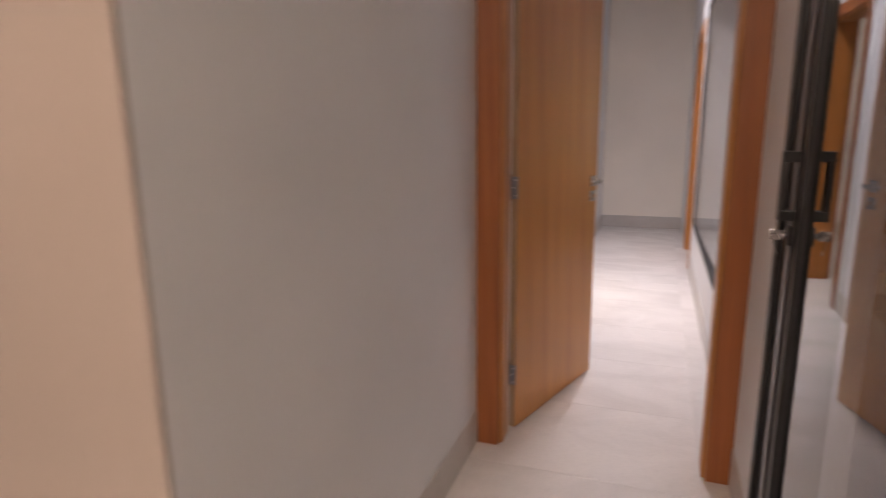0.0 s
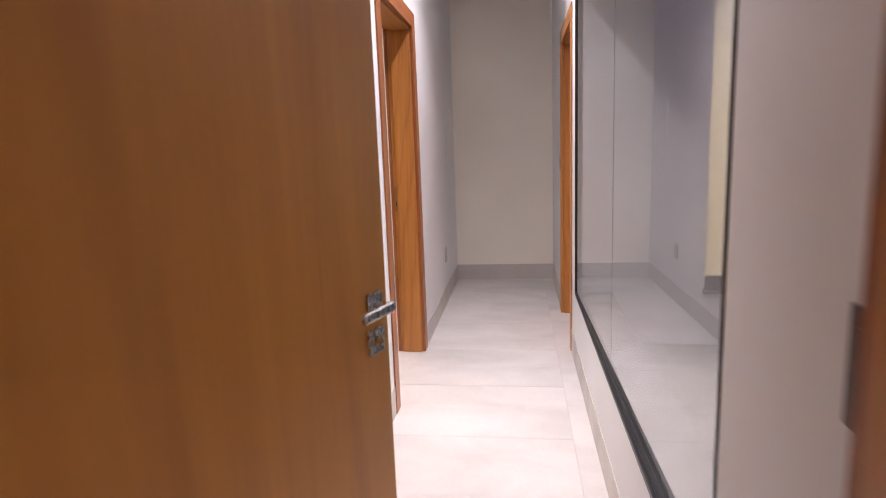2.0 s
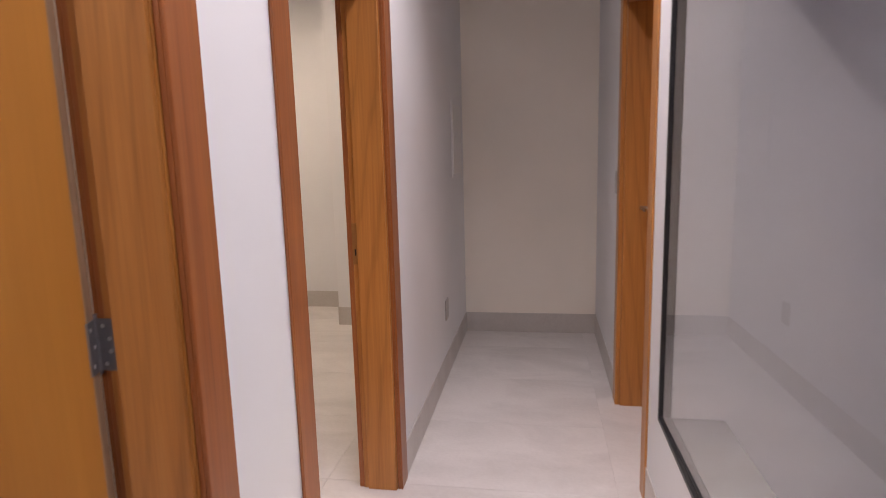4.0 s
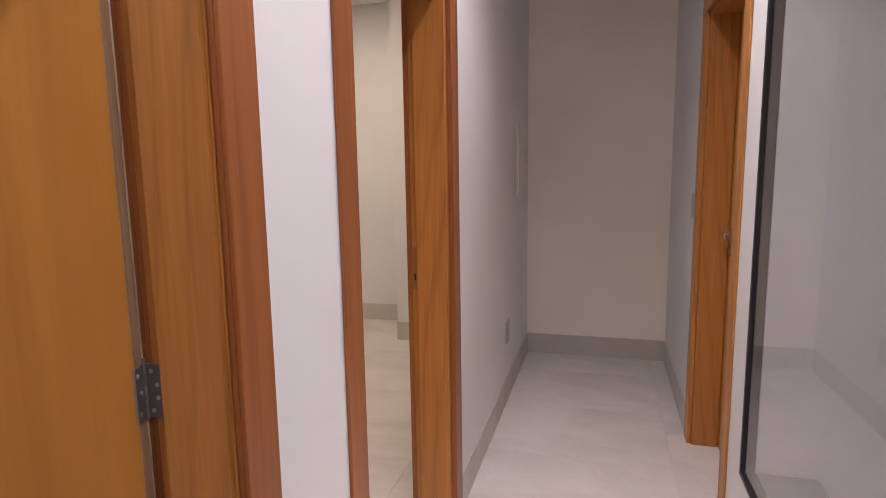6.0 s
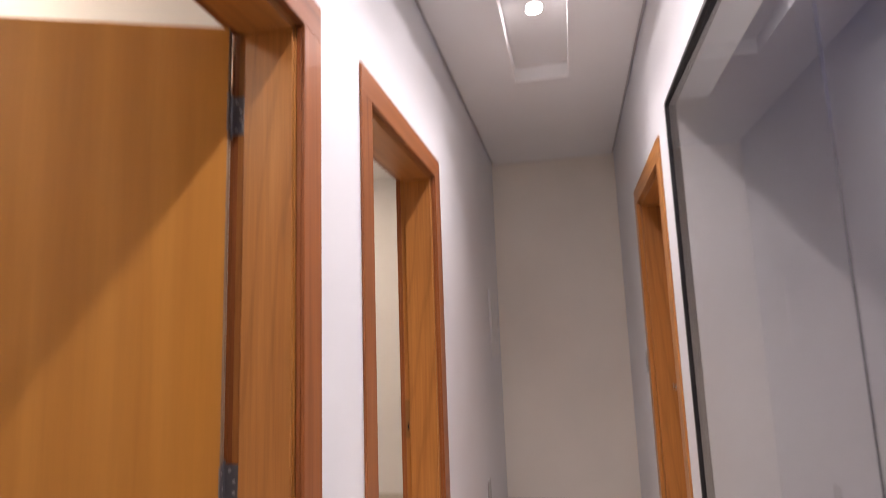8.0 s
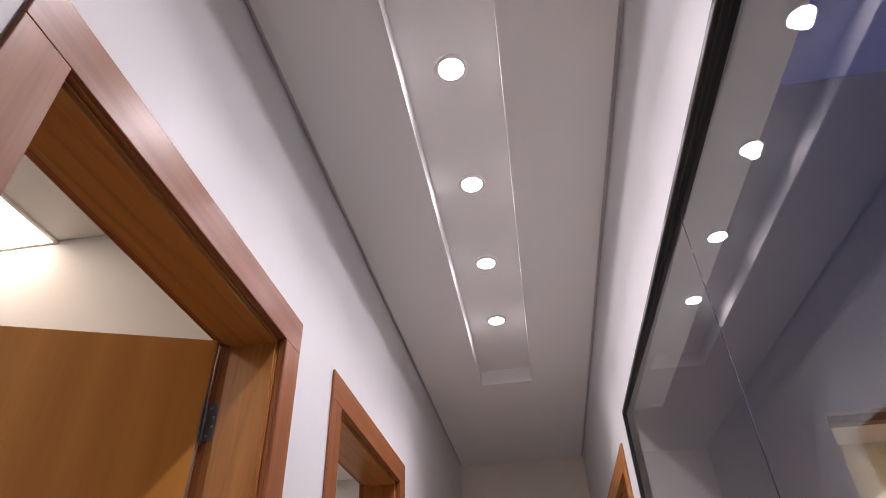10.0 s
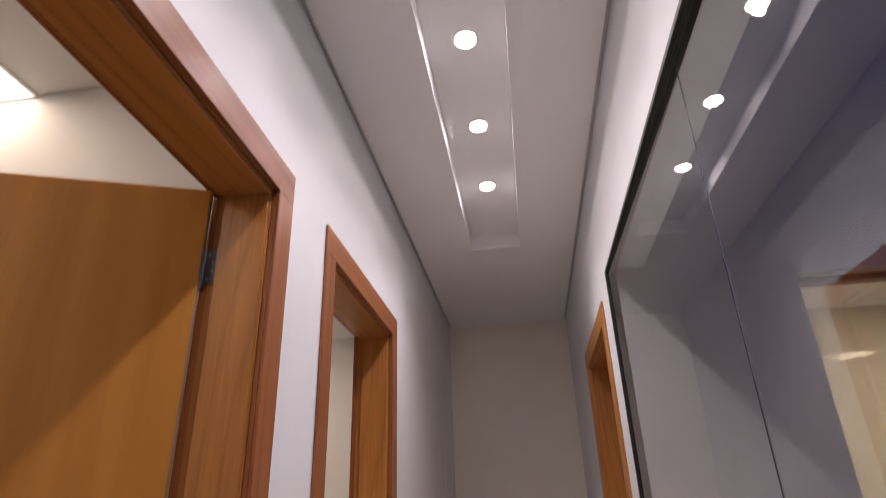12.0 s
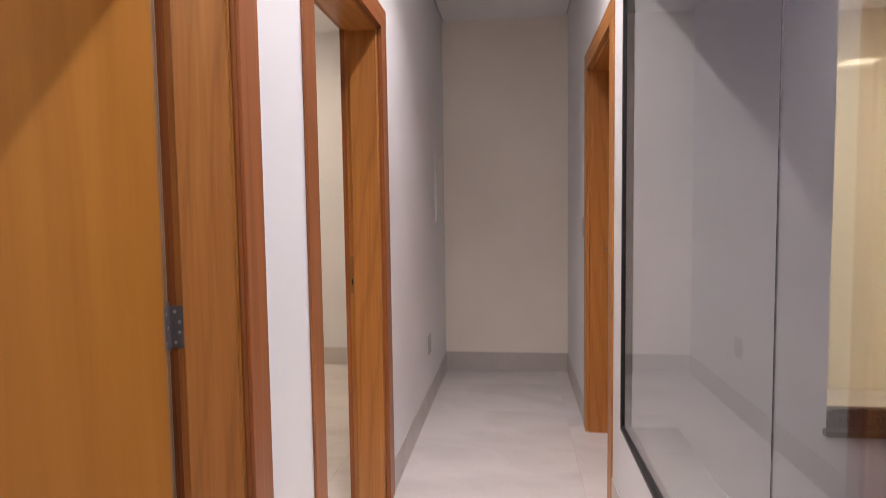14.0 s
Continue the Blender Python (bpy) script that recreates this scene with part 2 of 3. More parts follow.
wall("wall_west", WALL, "off-white painted plaster wall with two doorways",
     (-T, 0, -2.20, D1[0] - ROUGH, BOT, 2.95),
     (-T, 0, D1[0] - ROUGH, D1[1] + ROUGH, TOP, 2.95),
     (-T, 0, D1[1] + ROUGH, D2[0] - ROUGH, BOT, 2.95),
     (-T, 0, D2[0] - ROUGH, D2[1] + ROUGH, TOP, 2.95),
     (-T, 0, D2[1] + ROUGH, END + T, BOT, 2.95))
SLIDE_Y0, SLIDE_Y1, SLIDE_Z = -3.20, -1.275, 2.20
wall("wall_east", WALL, "off-white painted plaster wall with a large window",
     (W, W + T, SLIDE_Y1, GLASS_Y0, BOT, ROOF),
     (W, W + T, GLASS_Y0, GLASS_Y1, BOT, GLASS_Z0),
     (W, W + T, GLASS_Y0, GLASS_Y1, GLASS_Z1, ROOF),
     (W, W + T, GLASS_Y1, D3[0] - ROUGH, BOT, ROOF),
     (W, W + T, D3[0] - ROUGH, D3[1] + ROUGH, TOP, ROOF),
     (W, W + T, D3[1] + ROUGH, END + T, BOT, ROOF),
     (W, W + T, SLIDE_Y0, SLIDE_Y1, SLIDE_Z, ROOF),
     (W, W + T, -6.0, SLIDE_Y0, BOT, ROOF))
wall("wall_south", WALL, "painted wall around the hall's entrance door",
     (0, D0[0] - ROUGH, SOUTH0, SOUTH1, BOT, 2.95),
     (D0[1] + ROUGH, W, SOUTH0, SOUTH1, BOT, 2.95),
     (D0[0] - ROUGH, D0[1] + ROUGH, SOUTH0, SOUTH1, TOP, 2.95))
wall("wall_north", WALL_END, "off-white painted end wall of the hall", (0, W, END, END + T, BOT, 2.95))
wall("wall_entry_west", WALL_ENTRY, "painted wall of the entry, warm dim light put into its colour", (-4.0, 0, -2.21, -2.20, BOT, 2.95), (-4.0, -T, -2.20, -2.06, BOT, 2.95))
wall("wall_entry_far", WALL_ENTRY, "painted walls behind the entry, in the same light-toned colour",
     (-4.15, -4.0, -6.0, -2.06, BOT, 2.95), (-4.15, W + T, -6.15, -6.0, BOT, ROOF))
for n, row in (("wall_bedroom_north", (-3.6, -T, 1.76, 1.88, BOT, 2.95)), ("wall_bedroom_west", (-3.72, -3.6, -1.0, 1.88, BOT, 2.95)),
               ("wall_bedroom_south", (-3.6, -T, -1.12, -1.0, BOT, 2.95))):
    wall(n, WALL, "painted bedroom wall beyond the first doorway", row)
for n, row in (("wall_suite_west", (-3.72, -3.6, 1.88, 5.79, BOT, 2.95)), ("wall_suite_north", (-3.6, -1.05, 5.64, 5.79, BOT, 2.95)),
               ("wall_suite_corner", (-1.05, -T, 5.09, 5.79, BOT, 2.95))):
    wall(n, WALL, "cream painted wall of the room beyond the second doorway", row)
wall("wall_court_north", WALL_OUT, "grey painted court wall with a wide window",
     (W + T, 1.715, COURT_Y, COURT_Y + T, BOT, ROOF), (1.715, 3.50, COURT_Y, COURT_Y + T, BOT, 0.435),
     (1.715, 3.50, COURT_Y, COURT_Y + T, 2.145, ROOF), (3.50, 5.5, COURT_Y, COURT_Y + T, BOT, ROOF))
wall("wall_court_east", WALL_OUT, "grey painted court wall", (5.5, 5.65, -6.15, 4.85, BOT, ROOF), (W + T, 5.5, -6.15, -6.0, BOT, ROOF))
wall("wall_bathroom_north", GLOSSY, "glossy cream tiled bathroom wall across the court", (W + T, 5.5, 4.70, 4.85, BOT, 2.95))

# ceilings
SLOT = (0.34, 0.63, 0.22, 3.465)
g = 0.018
SLOT_TOP = 2.835
cm = boxes((g, SLOT[0], SOUTH1 + g, END, H, H + 0.014), (SLOT[1], W - g, SOUTH1 + g, END, H, H + 0.014),
           (SLOT[0], SLOT[1], SOUTH1 + g, SLOT[2], H, H + 0.014), (SLOT[0], SLOT[1], SLOT[3], END, H, H + 0.014),
           (SLOT[0] - 0.012, SLOT[0], SLOT[2] - 0.012, SLOT[3] + 0.012, H + 0.014, SLOT_TOP),
           (SLOT[1], SLOT[1] + 0.012, SLOT[2] - 0.012, SLOT[3] + 0.012, H + 0.014, SLOT_TOP),
           (SLOT[0], SLOT[1], SLOT[2] - 0.012, SLOT[2], H + 0.014, SLOT_TOP),
           (SLOT[0], SLOT[1], SLOT[3], SLOT[3] + 0.012, H + 0.014, SLOT_TOP),
           (SLOT[0] - 0.012, SLOT[1] + 0.012, SLOT[2] - 0.012, SLOT[3] + 0.012, SLOT_TOP, SLOT_TOP + 0.012))
tagged(part("ceiling", cm, CEIL), "white plasterboard ceiling with a recessed light channel", "ceiling", kind="structure")
tagged(part("ceiling_gap", boxes((0, g, SOUTH1, END, H + 0.018, H + 0.028), (W - g, W, SOUTH1, END, H + 0.018, H + 0.028),
                                 (g, W - g, SOUTH1, SOUTH1 + g, H + 0.018, H + 0.028)), GAP),
       "grey shadow gap along the ceiling edges", "ceiling trim", kind="structure")
tagged(part("ceiling_rooms", boxes((-4.0, -T, -1.0, 5.64, H, H + 0.1), (W + T, 5.5, COURT_Y + T, 4.70, 2.60, 2.70),
                                   (-4.0, -T, -6.0, -2.21, H, H + 0.1), (-T, W, -6.0, SOUTH0, H, H + 0.1)), CEIL),
       "white ceilings of the adjoining rooms", "ceiling", kind="structure")

# recessed spots
for k in range(5):
    y = 0.81 + 0.515 * k
    sp = thing("ceiling_spot", pose(0.485, y, SLOT_TOP), "round white recessed LED spot, lit", "ceiling spot", group="spots in the light channel")
    bm = bmesh.new()
    ring = []
    n = 40
    for rr, zz in ((0.050, 0.0), (0.050, -0.005), (0.046, -0.008), (0.038, -0.008), (0.036, -0.004)):
        ring.append([bm.verts.new((rr * math.cos(2 * math.pi * j / n), rr * math.sin(2 * math.pi * j / n), zz)) for j in range(n)])
    for a, b2 in zip(ring, ring[1:]):
        for j in range(n):
            bm.faces.new((a[j], a[(j + 1) % n], b2[(j + 1) % n], b2[j]))
    part("trim_ring", bm, PLATE, sp)
    bm = bmesh.new()
    bmesh.ops.create_circle(bm, cap_ends=True, segments=40, radius=0.0365, matrix=Matrix.Translation((0, 0, -0.005)))
    bmesh.ops.reverse_faces(bm, faces=bm.faces[:])
    part("diffuser", bm, LED, sp, "glowing white diffuser")
    la = bpy.data.lights.new("spot_beam", "SPOT")
    la.energy, la.color, la.spot_size, la.spot_blend, la.shadow_soft_size = SPOT_W, (0.93, 0.945, 1.0), radians(112), 1.0, 0.02
    beam = new("spot_beam", la)
    beam.location = (0.485, y, SLOT_TOP - 0.03)


def panel(x, y, wx, wy, mat, label, z=H):
    p = thing("ceiling_panel", pose(x, y, z), label, "ceiling light")
    part("frame", boxes((-wx / 2 - 0.015, -wx / 2, -wy / 2 - 0.015, wy / 2 + 0.015, -0.012, 0),
                        (wx / 2, wx / 2 + 0.015, -wy / 2 - 0.015, wy / 2 + 0.015, -0.012, 0),
                        (-wx / 2, wx / 2, -wy / 2 - 0.015, -wy / 2, -0.012, 0), (-wx / 2, wx / 2, wy / 2, wy / 2 + 0.015, -0.012, 0)), PLATE, p)
    part("diffuser", boxes((-wx / 2, wx / 2, -wy / 2, wy / 2, -0.008, -0.001)), mat, p, "glowing diffuser")


panel(-1.24, 0.50, 0.27, 2.5, LED_BED, "long lit LED panel in the bedroom ceiling")
# Out of view; added so the room beyond the second doorway is lit.
panel(-1.9, 4.2, 0.45, 0.45, FILL_SUITE, "unseen square LED panel added to light the second room")
panel(3.70, 3.13, 0.28, 0.28, LED_YELLOW, "square lit LED panel in the bathroom ceiling", 2.60)
# Both entry panels are out of view, added to light its walls and door.
panel(0.48, -1.75, 0.105, 0.105, FILL_NEAR, "small unseen LED panel added to light the entry")
panel(0.35, -4.1, 0.62, 0.62, FILL_ENTRY, "unseen square LED panel added to light the entry")

# ---------------- doors ----------------


def lever(leaf, x, y, z, side, toward):
    """Lever handle with square rose and lock plate on the face y of a leaf; side: +1 or -1 off the face, toward: way of the lever along x."""
    s = side
    lo, hi = sorted((0, s * 0.009))
    key = rod(bmesh.new(), (0, s * 0.008, -0.074), (0, s * 0.014, -0.074), 0.009)
    box(key, -0.0025, 0.0025, *sorted((s * 0.012, s * 0.016)), -0.082, -0.068)
    a, b2 = sorted((-0.011 * toward, 0.100 * toward))
    lo2, hi2 = sorted((s * 0.038, s * 0.050))
    for name, bm, mat, label in (
            ("handle_rose", boxes((-0.026, 0.026, lo, hi, -0.026, 0.026), bevel=0.002), STEEL, "square steel rose"),
            ("lock_plate", boxes((-0.026, 0.026, lo, hi, -0.10, -0.048), bevel=0.002), STEEL, "square steel lock plate"),
            ("key_cylinder", key, BRASS, "brass key cylinder"),
            ("handle_spindle", rod(bmesh.new(), (0, s * 0.008, 0), (0, s * 0.045, 0), 0.009), STEEL, ""),
            ("handle_grip", boxes((a, b2, lo2, hi2, -0.010, 0.010), bevel=0.004), STEEL, "brushed steel lever")):
        part(name, bm, mat, leaf, label).location = (x, y, z)


def door(name, m, width, depth, leaf_angle, label, flip=False, lever_z=1.064, lit_casing=False):
    """A framed doorway. Local x runs along the wall from 0 to width, local y from the hall face (0) into the depth of the wall.
    The leaf hangs at local x=width (or 0 when flip) on the far face y=depth; leaf_angle: degrees open."""
    d = thing(name, m, label, "door", "structure")
    top, t, c, cw, lip = DOOR_H, LINING, CASING_T, CASING_W, 0.011
    inner, inner_h, outer, outer_h = JAMB_WOOD, JAMB_WOOD_H, CASING_WOOD, CASING_WOOD_H
    # The casing takes the lighter jamb wood to stand for lamp light on it.
    if lit_casing:
        outer, outer_h = inner, inner_h
    part("jamb", boxes((-t, 0, lip + 0.001, depth - lip - 0.001, 0, top + t), bevel=0.0015), inner, d)
    part("jamb", boxes((width, width + t, lip + 0.001, depth - lip - 0.001, 0, top + t), bevel=0.0015), inner, d)
    part("head", boxes((0, width, lip + 0.001, depth - lip - 0.001, top, top + t), bevel=0.0015), inner_h, d)
    st = depth - 0.033
    part("door_stop", boxes((0, 0.010, lip + 0.004, st, 0, top), bevel=0.0015), inner, d)
    part("door_stop", boxes((width - 0.010, width, lip + 0.004, st, 0, top), bevel=0.0015), inner, d)
    part("door_stop", boxes((0.010, width - 0.010, lip + 0.004, st, top - 0.011, top), bevel=0.0015), inner_h, d)
    q = 0.003
    for y0, y1, i0, i1 in ((-c, -0.0005, -0.0005, lip), (depth + 0.0005, depth + c, depth - lip, depth + 0.0005)):
        part("casing", boxes((-cw, -q, y0, y1, 0, top + q), (-t + 0.002, -q, i0, i1, 0, top + q), bevel=0.002), outer, d)
        part("casing", boxes((width + q, width + cw, y0, y1, 0, top + q), (width + q, width + t - 0.002, i0, i1, 0, top + q), bevel=0.002), outer, d)
        part("casing", boxes((-cw, width + cw, y0, y1, top + q, top + cw), (-t + 0.002, width + t - 0.002, i0, i1, top + q, top + t - 0.002), bevel=0.002), outer_h, d)
    hx = 0.0 if flip else width
    far = width if flip else 0.0
    sg = 1 if flip else -1
    q0, q1 = sorted((far, far + sg * -0.0025))
    bm = boxes((q0, q1, depth - 0.036, depth - 0.012, 0.94, 1.10))
    part("strike_plate", bm, BRASS, d, "worn brass strike plate")
    q0, q1 = sorted((far + sg * -0.0026, far + sg * -0.0034))
    part("strike_hole", boxes((q0, q1, depth - 0.027, depth - 0.021, 0.975, 1.0)), DARK, d)
    lw, lt, lh = width - 0.006, 0.030, top - 0.008
    a = radians(leaf_angle)
    py = depth + 0.004
    rot = Matrix.Translation((hx, py, 0)) @ Matrix.Rotation(a, 4, "Z")
    # leaf lies along local -x (or +x when flip) from the pivot, its back face at the pivot line
    x0, x1 = (-lw, -0.003) if not flip else (0.001, lw)
    lf = part("leaf", boxes((x0, x1, -lt - 0.004, -0.004, 0.008, 0.008 + lh), bevel=0.0015), LEAF_WOOD, d, "veneered wooden door leaf")
    lf.matrix_parent_inverse = Matrix.Identity(4)
    lf.matrix_basis = rot
    e0, e1 = (x1, x1 + 0.0012) if not flip else (x0 - 0.0012, x0)
    part("edge_strip", boxes((e0, e1, -lt - 0.0035, -0.0045, 0.009, 0.007 + lh)), EDGE_WOOD, lf, "raw edge strip of the leaf")
    hxx = x0 + 0.055 if not flip else x1 - 0.055
    tow = 1 if not flip else -1
    lever(lf, hxx, -lt - 0.004, lever_z, -1, tow)
    lever(lf, hxx, -0.004, lever_z, 1, tow)
    for z in (0.25, 1.055, 1.86):
        bm = bmesh.new()
        for k in range(5):
            rod(bm, (hx, py + 0.002, z - 0.045 + 0.018 * k), (hx, py + 0.002, z - 0.0285 + 0.018 * k), 0.006, 14)
        rod(bm, (hx, py + 0.002, z + 0.045), (hx, py + 0.002, z + 0.052), 0.0042, 12)
        rod(bm, (hx, py + 0.002, z - 0.052), (hx, py + 0.002, z - 0.045), 0.0042, 12)
        q = sorted((hx, hx + sg * 0.0022))
        box(bm, q[0], q[1], py - 0.036, py, z - 0.045, z + 0.045)
        hg = part("hinge", bm, HINGE, d, "steel butt hinge")
        bm = bmesh.new()
        for zz, yy in ((-0.033, -0.014), (-0.011, -0.024), (0.011, -0.024), (0.033, -0.014)):
            rod(bm, (hx + sg * 0.0021, py + yy, z + zz), (hx + sg * 0.0034, py + yy, z + zz), 0.0036, 12)
        part("screws", bm, SCREW, hg)
        bm = boxes((min(e0, e1) - 0.0012, max(e0, e1) + 0.0012, -0.036, -0.002, z - 0.045, z + 0.045))
        part("hinge_plate", bm, HINGE, lf)
        bm = bmesh.new()
        ex = (e1 + 0.0012) if not flip else (e0 - 0.0012)
        for zz, yy in ((-0.031, -0.026), (0.0, -0.016), (0.031, -0.026)):
            rod(bm, (ex, yy, z + zz), (ex - sg * 0.001, yy, z + zz), 0.0036, 12)
        part("hinge_screws", bm, SCREW, lf)
    return d


# first doorway: leaf hangs on its far jamb and stands open into the bedroom
door("door_1", Matrix.Translation((0, D1[0], 0)) @ Matrix.Rotation(radians(90), 4, "Z"), D1[1] - D1[0], T, -68.5,
     "honey-brown wooden door standing open into the bedroom")
# second doorway: the leaf is folded back out of sight on the near jamb
door("door_2", Matrix.Translation((0, D2[0], 0)) @ Matrix.Rotation(radians(90), 4, "Z"), D2[1] - D2[0], T, 96.0,
     "wooden doorway with its door folded back inside the room", flip=True)

# third doorway, closed, on the window side
door("door_3", Matrix.Translation((W, D3[1], 0)) @ Matrix.Rotation(radians(-90), 4, "Z"), D3[1] - D3[0], T, 0.0,
     "closed reddish wooden door beside the window", lit_casing=True)
# entrance door of the hall: opens into the hall
door("door_4", Matrix.Translation((D0[1], SOUTH0, 0)) @ Matrix.Rotation(0, 4, "Z") @ Matrix.Translation((-(D0[1] - D0[0]), 0, 0)), D0[1] - D0[0], SOUTH1 - SOUTH0, 72.2,
     "brown wooden entrance door standing ajar into the hall", flip=True, lever_z=1.026)

# ---------------- window of the hall ----------------
win = thing("window_1", pose(0, 0, 0), "large fixed window in a black aluminium frame", "window", "structure")
fw, f0, f1 = 0.018, W - 0.002, W + 0.046
part("frame", boxes((f0, f1, GLASS_Y0, GLASS_Y1, GLASS_Z0, GLASS_Z0 + fw), bevel=0.003), BLACK, win)
part("frame", boxes((f0, f1, GLASS_Y0, GLASS_Y1, GLASS_Z1 - fw, GLASS_Z1), bevel=0.003), BLACK, win)
part("frame", boxes((f0, f1, GLASS_Y0, GLASS_Y0 + fw, GLASS_Z0 + fw, GLASS_Z1 - fw), bevel=0.003), BLACK, win)
part("frame", boxes((f0, f1, GLASS_Y1 - fw, GLASS_Y1, GLASS_Z0 + fw, GLASS_Z1 - fw), bevel=0.003), BLACK, win)
b0, b1 = W + 0.008, W + 0.016
for y0, y1, z0, z1 in ((GLASS_Y0 + fw, GLASS_Y1 - fw, GLASS_Z0 + fw, GLASS_Z0 + fw + 0.004), (GLASS_Y0 + fw, GLASS_Y1 - fw, GLASS_Z1 - fw - 0.004, GLASS_Z1 - fw),
                       (GLASS_Y0 + fw, GLASS_Y0 + fw + 0.004, GLASS_Z0 + fw + 0.004, GLASS_Z1 - fw - 0.004), (GLASS_Y1 - fw - 0.004, GLASS_Y1 - fw, GLASS_Z0 + fw + 0.004, GLASS_Z1 - fw - 0.004)):
    part("glazing_bead", boxes((b0, b1, y0, y1, z0, z1), bevel=0.002), BLACK, win)
part("reveal", boxes((f1 + 0.001, W + T, COURT_Y, GLASS_Y1, GLASS_Z0 + 0.02, GLASS_Z1)), WALL_OUT, win)
JOINT = 1.345
# the glazing stands a little out of line with the wall
SKEW = Matrix.Translation((W + 0.022, JOINT, 0)) @ Matrix.Rotation(radians(0.55), 4, "Z") @ Matrix.Translation((-W - 0.022, -JOINT, 0))
for y0, y1 in ((GLASS_Y0 + fw - 0.006, JOINT - 0.0015), (JOINT + 0.0015, GLASS_Y1 - fw + 0.006)):
    p = part("pane", boxes((W + 0.018, W + 0.026, y0, y1, GLASS_Z0 + fw - 0.006, GLASS_Z1 - fw + 0.006)), GLASS, win, "clear glass pane")
    p.matrix_basis = SKEW
    p.visible_shadow = False
part("sealant", boxes((W + 0.019, W + 0.025, JOINT - 0.0015, JOINT + 0.0015, GLASS_Z0 + fw, GLASS_Z1 - fw)), SEAL, win, "grey silicone joint")
part("window_sill", boxes((f1, W + T + 0.052, GLASS_Y0, COURT_Y - 0.002, GLASS_Z0, GLASS_Z0 + 0.02), bevel=0.003), SILL, win)

# ---------------- sliding glass door of the entry ----------------
sd = thing("sliding_door", pose(0, 0, 0), "black-framed sliding glass door to the court", "door", "structure")
x0, x1 = W - 0.040, W - 0.004
g0, g1 = W - 0.052, W + 0.10
part("outer_frame", boxes((g0, g1, SLIDE_Y1 - 0.032, SLIDE_Y1, 0, SLIDE_Z), bevel=0.002), BLACK, sd)
part("outer_frame", boxes((g0, g1, SLIDE_Y0, SLIDE_Y0 + 0.032, 0, SLIDE_Z), bevel=0.002), BLACK, sd)
part("outer_frame", boxes((g0, g1, SLIDE_Y0 + 0.032, SLIDE_Y1 - 0.032, SLIDE_Z - 0.035, SLIDE_Z), bevel=0.002), BLACK, sd)
part("track", boxes((g0, g1, SLIDE_Y0 + 0.032, SLIDE_Y1 - 0.032, 0, 0.018), bevel=0.002), BLACK, sd)
a0, a1 = SLIDE_Y0 + 0.036, SLIDE_Y1 - 0.036
STILE = 0.14
for e0, e1 in ((a1 - STILE, a1), (a0, a0 + STILE)):
    part("stile", boxes((x0, x1, e0, e1, 0.02, SLIDE_Z - 0.037), bevel=0.003), BLACK, sd)
# Paler, glossier strip added to carry the line of reflected light on the stile.
part("stile_strip", boxes((x0 - 0.005, x0, a1 - 0.098, a1 - 0.062, 0.02, SLIDE_Z - 0.037), bevel=0.0022), STILE_GLINT, sd)
part("rail", boxes((x0, x1, a0 + STILE, a1 - STILE, 0.02, 0.12), bevel=0.003), BLACK, sd)
part("rail", boxes((x0, x1, a0 + STILE, a1 - STILE, SLIDE_Z - 0.1, SLIDE_Z - 0.037), bevel=0.003), BLACK, sd)
pn = part("pane", boxes((x0 + 0.013, x0 + 0.021, a0 + STILE - 0.005, a1 - STILE + 0.005, 0.115, SLIDE_Z - 0.095)), GLASS_SMOKED, sd, "smoked glass pane")
pn.visible_shadow = False
hy = a1 - 0.090
for s, xx in ((-1, x0), (1, x1)):
    lo, hi = sorted((xx, xx + s * 0.034))
    lo2, hi2 = sorted((xx + s * 0.020, xx + s * 0.034))
    part("pull_handle", boxes((lo, hi, hy - 0.012, hy + 0.012, 1.222, 1.244), (lo, hi, hy - 0.012, hy + 0.012, 1.100, 1.122),
                              (lo2, hi2, hy - 0.012, hy + 0.012, 1.122, 1.222), bevel=0.0015), BLACK, sd, "square black pull handle")
    lo, hi = sorted((xx, xx + s * 0.012))
    part("lock", boxes((lo, hi, hy - 0.015, hy + 0.015, 1.048, 1.088), bevel=0.002), BLACK, sd)
bm = rod(bmesh.new(), (x0 - 0.011, hy, 1.068), (x0 - 0.020, hy, 1.068), 0.006)
box(bm, x0 - 0.044, x0 - 0.020, hy - 0.0012, hy + 0.0012, 1.058, 1.079, bevel=0.0005)
rod(bm, (x0 - 0.036, hy - 0.004, 1.060), (x0 - 0.030, hy - 0.004, 1.028), 0.0016, 8)
part("key", bm, STEEL, sd, "small steel key in the lock")

# ---------------- court ----------------
# paved deck round a small pool
PX0, PX1, PY0, PY1 = 1.98, 4.3, -0.27, 1.96
tagged(part("ground", boxes((W + T, PX0, -6.0, COURT_Y, -0.1, COURT_Z), (PX0, PX1, PY1, COURT_Y, -0.1, COURT_Z),
                            (PX0, PX1, -6.0, PY0, -0.1, COURT_Z), (PX1, 5.5, -6.0, COURT_Y, -0.1, COURT_Z)), DECK), "grey porcelain paving of the court", "ground", kind="structure")
pool = thing("pool", pose(0, 0, 0), "small dark pool with rippled water in the court", "pool", "structure")
part("basin", boxes((PX0, PX0 + 0.02, PY0, PY1, -0.6, COURT_Z - 0.02), (PX1 - 0.02, PX1, PY0, PY1, -0.6, COURT_Z - 0.005), (PX0 + 0.02, PX1 - 0.02, PY0, PY0 + 0.02, -0.6, COURT_Z - 0.005),
                    (PX0 + 0.02, PX1 - 0.02, PY1 - 0.02, PY1, -0.6, COURT_Z - 0.005), (PX0, PX1, PY0, PY1, -0.65, -0.6)), BASIN, pool)
bm = bmesh.new()
